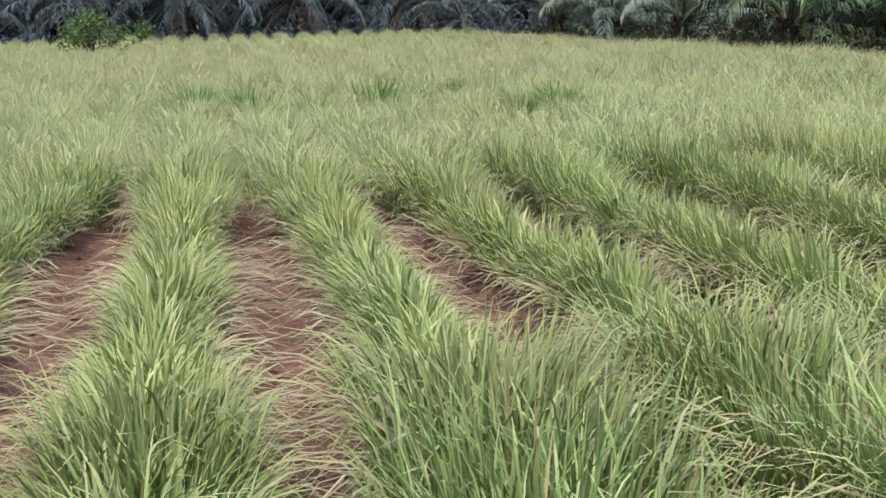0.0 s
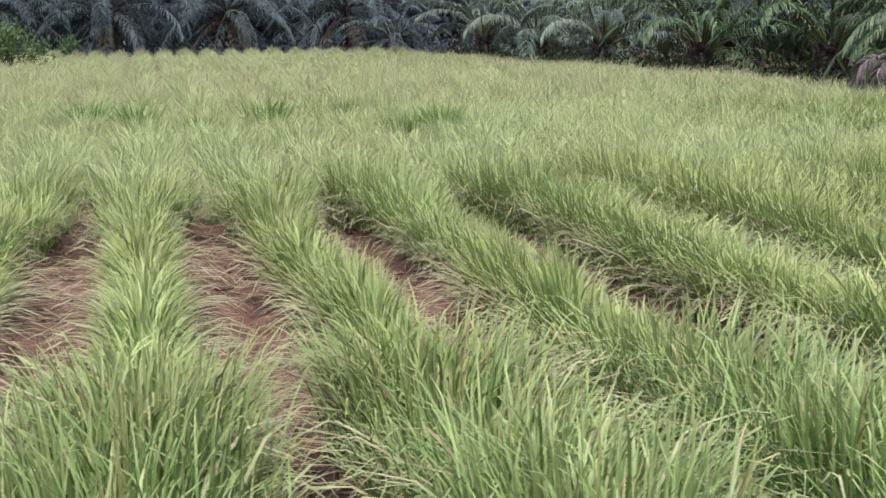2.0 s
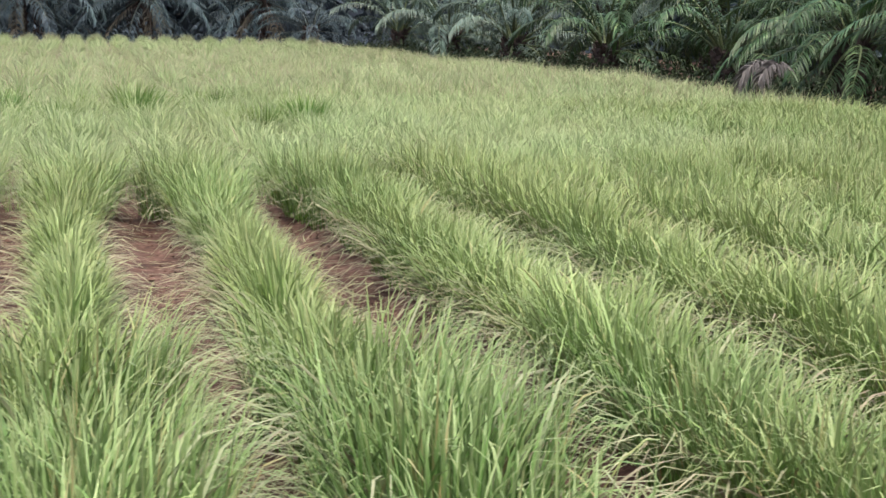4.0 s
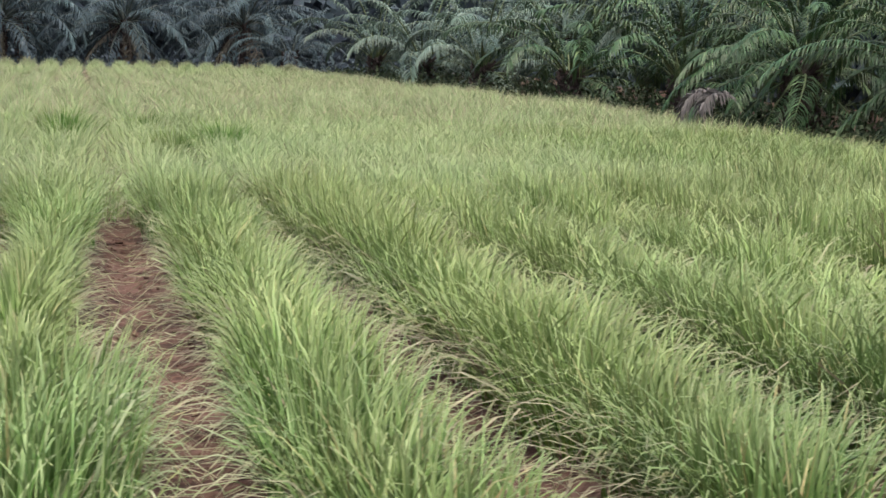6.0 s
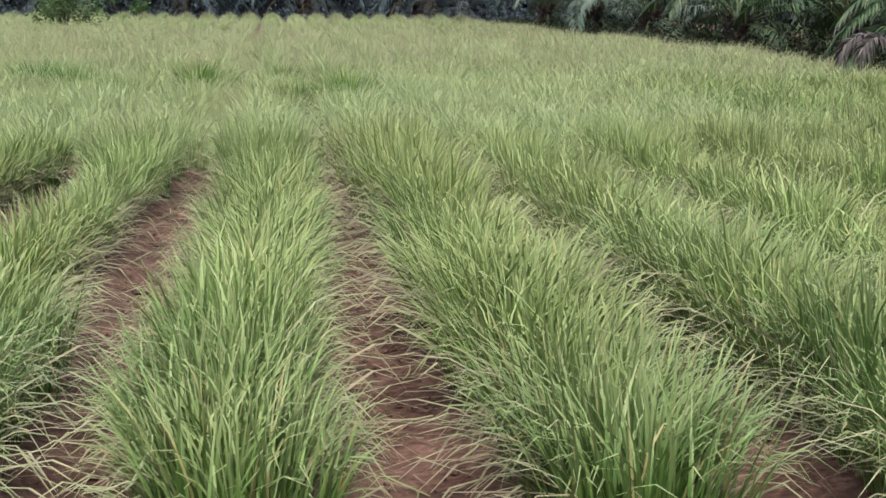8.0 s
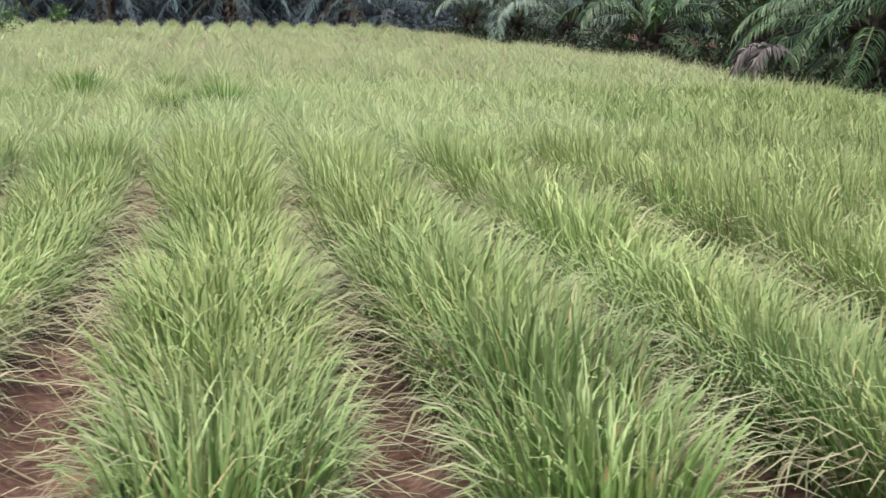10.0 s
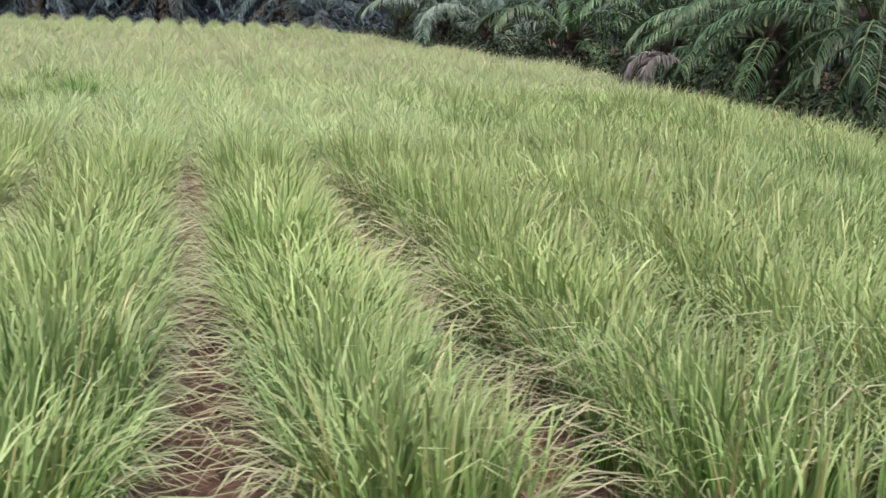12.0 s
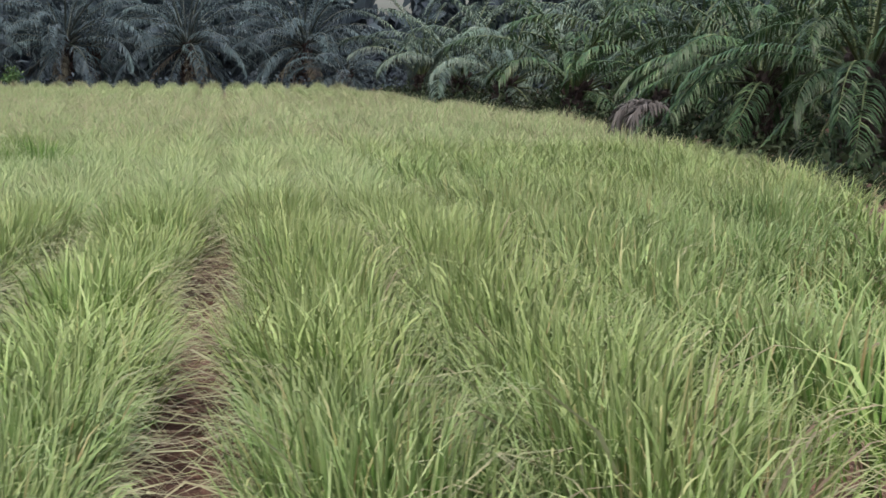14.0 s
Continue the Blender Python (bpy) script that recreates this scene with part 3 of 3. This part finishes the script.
def oil_palm(x, y, fronds, count, tall, seed, label, open_to=None, withered=0, scale=1.0, keep=2, high=1.0, extra=()):
    rnd = random.Random(seed)
    palm = new("oil_palm")
    palm.location = (x, y, float(ground_z(x, y)))
    trunk = part("trunk", TRUNKS[1 if tall else 0], palm, "short trunk rough with cut frond stubs")
    trunk.matrix_basis = Matrix.Diagonal((1, 1, high, 1))
    top = (2.55 if tall else 1.05) * high
    for n in range(count):
        u = n / count
        band = min(5, int(u * 6))
        turn = n * 137.5 + rnd.uniform(-14, 14)
        leaf, stem = fronds[band * 2 + rnd.randrange(2)]
        if open_to is not None and band > keep and abs((turn - open_to + 180) % 360 - 180) < 52:
            continue
        f = part("frond", leaf, palm)
        f.matrix_basis = pose(0, 0, top - 0.25 * u, rnd.uniform(-10, 10), rnd.uniform(-7, 7), turn) @ Matrix.Translation((0.16 + 0.1 * u, 0, 0)) @ Matrix.Scale(scale * rnd.uniform(0.88, 1.1), 4)
        part("rachis", stem, f)
    for turn, band, size in extra:
        leaf, stem = fronds[band * 2]
        f = part("frond", leaf, palm)
        f.matrix_basis = pose(0, 0, top - 0.1, 0, 0, turn) @ Matrix.Translation((0.2, 0, 0)) @ Matrix.Scale(size, 4)
        part("rachis", stem, f)
    for n in range(withered):
        leaf, stem = WITHERED[rnd.randrange(2)]
        f = part("dead_frond", leaf, palm, "brown withered frond hanging beside the trunk")
        f.matrix_basis = pose(0, 0, top - 0.3, rnd.uniform(-8, 8), 0, rnd.uniform(170, 370)) @ Matrix.Translation((0.3, 0, 0))
        part("rachis", stem, f)
    return tagged(palm, label, "palm tree", "oil palms round the field")


SIDE = "dark green oil palm with arching fronds at the field's edge"
MIST = "oil palm farther along the field's edge, bluish mist painted in"
BACK = "oil palm standing behind the far rows, bluish haze painted in"
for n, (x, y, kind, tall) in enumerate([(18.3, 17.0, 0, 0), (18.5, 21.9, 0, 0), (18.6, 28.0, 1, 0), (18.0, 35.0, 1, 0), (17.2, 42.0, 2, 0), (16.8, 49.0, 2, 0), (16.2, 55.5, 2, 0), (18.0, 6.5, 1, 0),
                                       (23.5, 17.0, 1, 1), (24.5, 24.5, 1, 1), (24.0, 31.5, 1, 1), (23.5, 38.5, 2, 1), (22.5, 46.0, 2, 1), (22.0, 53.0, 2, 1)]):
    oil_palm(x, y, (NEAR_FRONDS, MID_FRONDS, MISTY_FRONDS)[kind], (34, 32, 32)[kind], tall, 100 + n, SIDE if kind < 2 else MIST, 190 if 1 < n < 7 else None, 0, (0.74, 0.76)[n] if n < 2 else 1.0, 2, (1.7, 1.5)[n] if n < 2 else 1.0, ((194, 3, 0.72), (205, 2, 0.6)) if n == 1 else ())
# Far palms carry their haze in the frond colours.
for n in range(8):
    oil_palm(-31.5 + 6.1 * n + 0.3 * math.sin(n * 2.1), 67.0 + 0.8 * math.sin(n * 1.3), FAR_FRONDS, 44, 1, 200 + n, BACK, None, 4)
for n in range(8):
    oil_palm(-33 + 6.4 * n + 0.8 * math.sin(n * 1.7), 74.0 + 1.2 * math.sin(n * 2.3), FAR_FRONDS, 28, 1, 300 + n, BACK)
oil_palm(13.2, 62.5, FAR_FRONDS, 30, 0, 400, "small oil palm at the corner of the field, bluish haze painted in", None, 0, 0.6)


for n, (dx, dy, turn, size) in enumerate([(15.65, 20.1, 184, 0.56), (15.7, 19.9, 200, 0.52), (15.75, 20.25, 172, 0.48)]):
    leaves, stem = frond_parts(np.random.default_rng(24 + n), 2.2 * size, 0.5, 1.9, 60, 0.5, 3, 0.3, 3.5)
    dead = new("dead_palm_frond", quads_mesh("dead_palm_frond", leaves[0], leaves[1], PALM_DEAD, leaves[2]))
    dead.matrix_basis = pose(dx, dy, float(ground_z(dx, dy)) + 0.9, 0, 0, turn)
    part("rachis", quads_mesh("rachis", stem[0], stem[1], RACHIS_DEAD), dead)
    tagged(dead, "withered greyish-pink palm frond sagging onto the field's edge", "dead frond", "dead fronds")


def stake(x, y, high, lean):
    bm = bmesh.new()
    bmesh.ops.create_cone(bm, segments=8, radius1=0.035, radius2=0.028, depth=high, cap_ends=True)
    bmesh.ops.bevel(bm, geom=[e for e in bm.edges if e.calc_face_angle(0) > 1], offset=0.006, segments=1, affect="EDGES")
    bmesh.ops.translate(bm, vec=(0, 0, high / 2 - 0.1), verts=bm.verts)
    me = bpy.data.meshes.new("wooden_stake")
    bm.to_mesh(me)
    bm.free()
    me.materials.append(WOOD)
    ob = new("wooden_stake", me)
    ob.matrix_basis = pose(x, y, float(ground_z(x, y)), 0, lean, 0)
    return tagged(ob, "pale weathered wooden stake leaning at the far edge", "stake")


stake(10.4, 62.5, 1.3, 12)


# ---- woods beyond, bushes ----
def leaf_cloud(rng, centres, size):
    """Loose small leaves at the given centres."""
    n = len(centres)
    a = rng.normal(0, 1, (n, 3))
    a /= np.linalg.norm(a, axis=1)[:, None]
    b = np.cross(a, rng.normal(0, 1, (n, 3)))
    b /= np.linalg.norm(b, axis=1)[:, None]
    u = np.linspace(-0.5, 0.5, 3)
    ln = size * rng.uniform(0.6, 1.3, n)
    pts = centres[:, None, :] + a[:, None, :] * (ln[:, None] * u)[..., None]
    pts[..., 2] -= (ln[:, None] * (2 * u) ** 2) * 0.12
    w = ln[:, None] * np.array([0.12, 0.5, 0.08])[None, :]
    return strips(pts, b[:, None, :], w)


# Leaf mass added behind the palms to block light and close the gaps.
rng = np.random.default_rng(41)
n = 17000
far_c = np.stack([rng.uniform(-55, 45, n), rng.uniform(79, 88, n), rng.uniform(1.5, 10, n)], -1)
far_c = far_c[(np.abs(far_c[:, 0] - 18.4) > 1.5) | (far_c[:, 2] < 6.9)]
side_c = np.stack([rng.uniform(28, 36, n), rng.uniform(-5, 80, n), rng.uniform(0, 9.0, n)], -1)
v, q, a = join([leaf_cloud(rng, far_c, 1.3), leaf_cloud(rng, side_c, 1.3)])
tagged(new("woods", quads_mesh("woods", v, q, BACKDROP_HAZE, a)), "dense leaf backdrop added behind the palms, bluish haze painted in", "woods", kind="stuff")


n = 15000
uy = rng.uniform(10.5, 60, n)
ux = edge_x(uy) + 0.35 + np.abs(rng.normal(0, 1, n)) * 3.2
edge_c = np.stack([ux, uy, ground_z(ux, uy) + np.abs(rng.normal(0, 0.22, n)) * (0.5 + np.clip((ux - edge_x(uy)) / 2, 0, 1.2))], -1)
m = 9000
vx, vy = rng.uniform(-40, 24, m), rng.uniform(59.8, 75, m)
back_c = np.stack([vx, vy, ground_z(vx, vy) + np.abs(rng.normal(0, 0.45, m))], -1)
# The leaves behind the far rows take the backdrop's painted haze.
for c, size, mat, words in ((edge_c, 0.16, UNDER, "dark low weeds and ferns in the shade under the palms"), (back_c, 0.24, BACKDROP_HAZE, "low undergrowth behind the far rows, bluish haze painted in")):
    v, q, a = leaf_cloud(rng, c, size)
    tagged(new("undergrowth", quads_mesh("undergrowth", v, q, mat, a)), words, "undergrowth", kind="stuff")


def bush(x, y, wide, high, leaves, seed, label):
    rng = np.random.default_rng(seed)
    base = float(ground_z(x, y))
    ob = new("bush")
    ob.location = (x, y, base)
    knots = np.stack([rng.normal(0, wide * 0.22, 16), rng.normal(0, wide * 0.2, 16), rng.uniform(0.35, 0.95, 16) * high], -1)
    c = knots[rng.integers(16, size=leaves)] + rng.normal(0, 1, (leaves, 3)) * np.array([0.13, 0.13, 0.09]) * wide
    c[:, 2] = np.clip(c[:, 2], 0.1, None)
    v, q, a = leaf_cloud(rng, c, 0.16)
    part("foliage", quads_mesh("foliage", v, q, BUSH, a), ob)
    roots = np.zeros((16, 3))
    pts = roots[:, None, :] + (knots - roots)[:, None, :] * np.linspace(0, 1, 4)[None, :, None]
    v, q, a = strips(pts, np.tile(np.array([[1.0, 0, 0]]), (16, 1))[:, None, :], np.tile([0.05, 0.04, 0.03, 0.01], (16, 1)))
    v2, q2, a2 = strips(pts, np.tile(np.array([[0, 1.0, 0]]), (16, 1))[:, None, :], np.tile([0.05, 0.04, 0.03, 0.01], (16, 1)))
    v, q, a = join([(v, q, a), (v2, q2, a2)])
    part("stems", quads_mesh("stems", v, q, BARK), ob)
    return tagged(ob, label, "bush")


bush(-4.28, 46.75, 2.3, 1.6, 1500, 51, "low rounded green bush among the far crop rows")
bush(-2.87, 59.7, 0.9, 1.25, 320, 52, "small leafy green bush at the far edge of the field")


def grass_tuft(x, y, wide, high, n, seed):
    rng = np.random.default_rng(seed)
    r, a = np.abs(rng.normal(0, wide * 0.28, n)), rng.uniform(0, 2 * np.pi, n)
    base = np.stack([r * np.cos(a), r * np.sin(a), np.full(n, -0.02)], -1)
    v, q, al = blades(rng, base, a, 0.12 + 0.9 * r, np.abs(rng.normal(0.6, 0.4, n)), rng.uniform(0.6, 1, n) * high, rng.uniform(0.7, 1.2, n) * 0.018, 4)
    ob = new("grass_tuft", quads_mesh("grass_tuft", v, q, WEED, al))
    ob.location = (x, y, float(ground_z(x, y)))
    return tagged(ob, "dark green weedy grass tuft between the crop rows", "grass tuft", "weed tufts in the field")


for n, (x, y, w, h) in enumerate([(2.35, 16.7, 0.9, 0.84), (4.63, 14.4, 0.72, 0.8), (3.93, 13.6, 0.72, 0.76), (3.75, 17.9, 0.7, 0.66), (0.35, 16.9, 0.9, 0.7), (1.2, 15.5, 0.8, 0.66), (13.2, 15.7, 0.7, 0.62), (10.65, 3.85, 0.6, 0.56), (11.7, 8.8, 0.7, 0.6), (-0.4, 18.2, 1.0, 0.68)]):
    grass_tuft(x, y, w, h, 320, 60 + n)
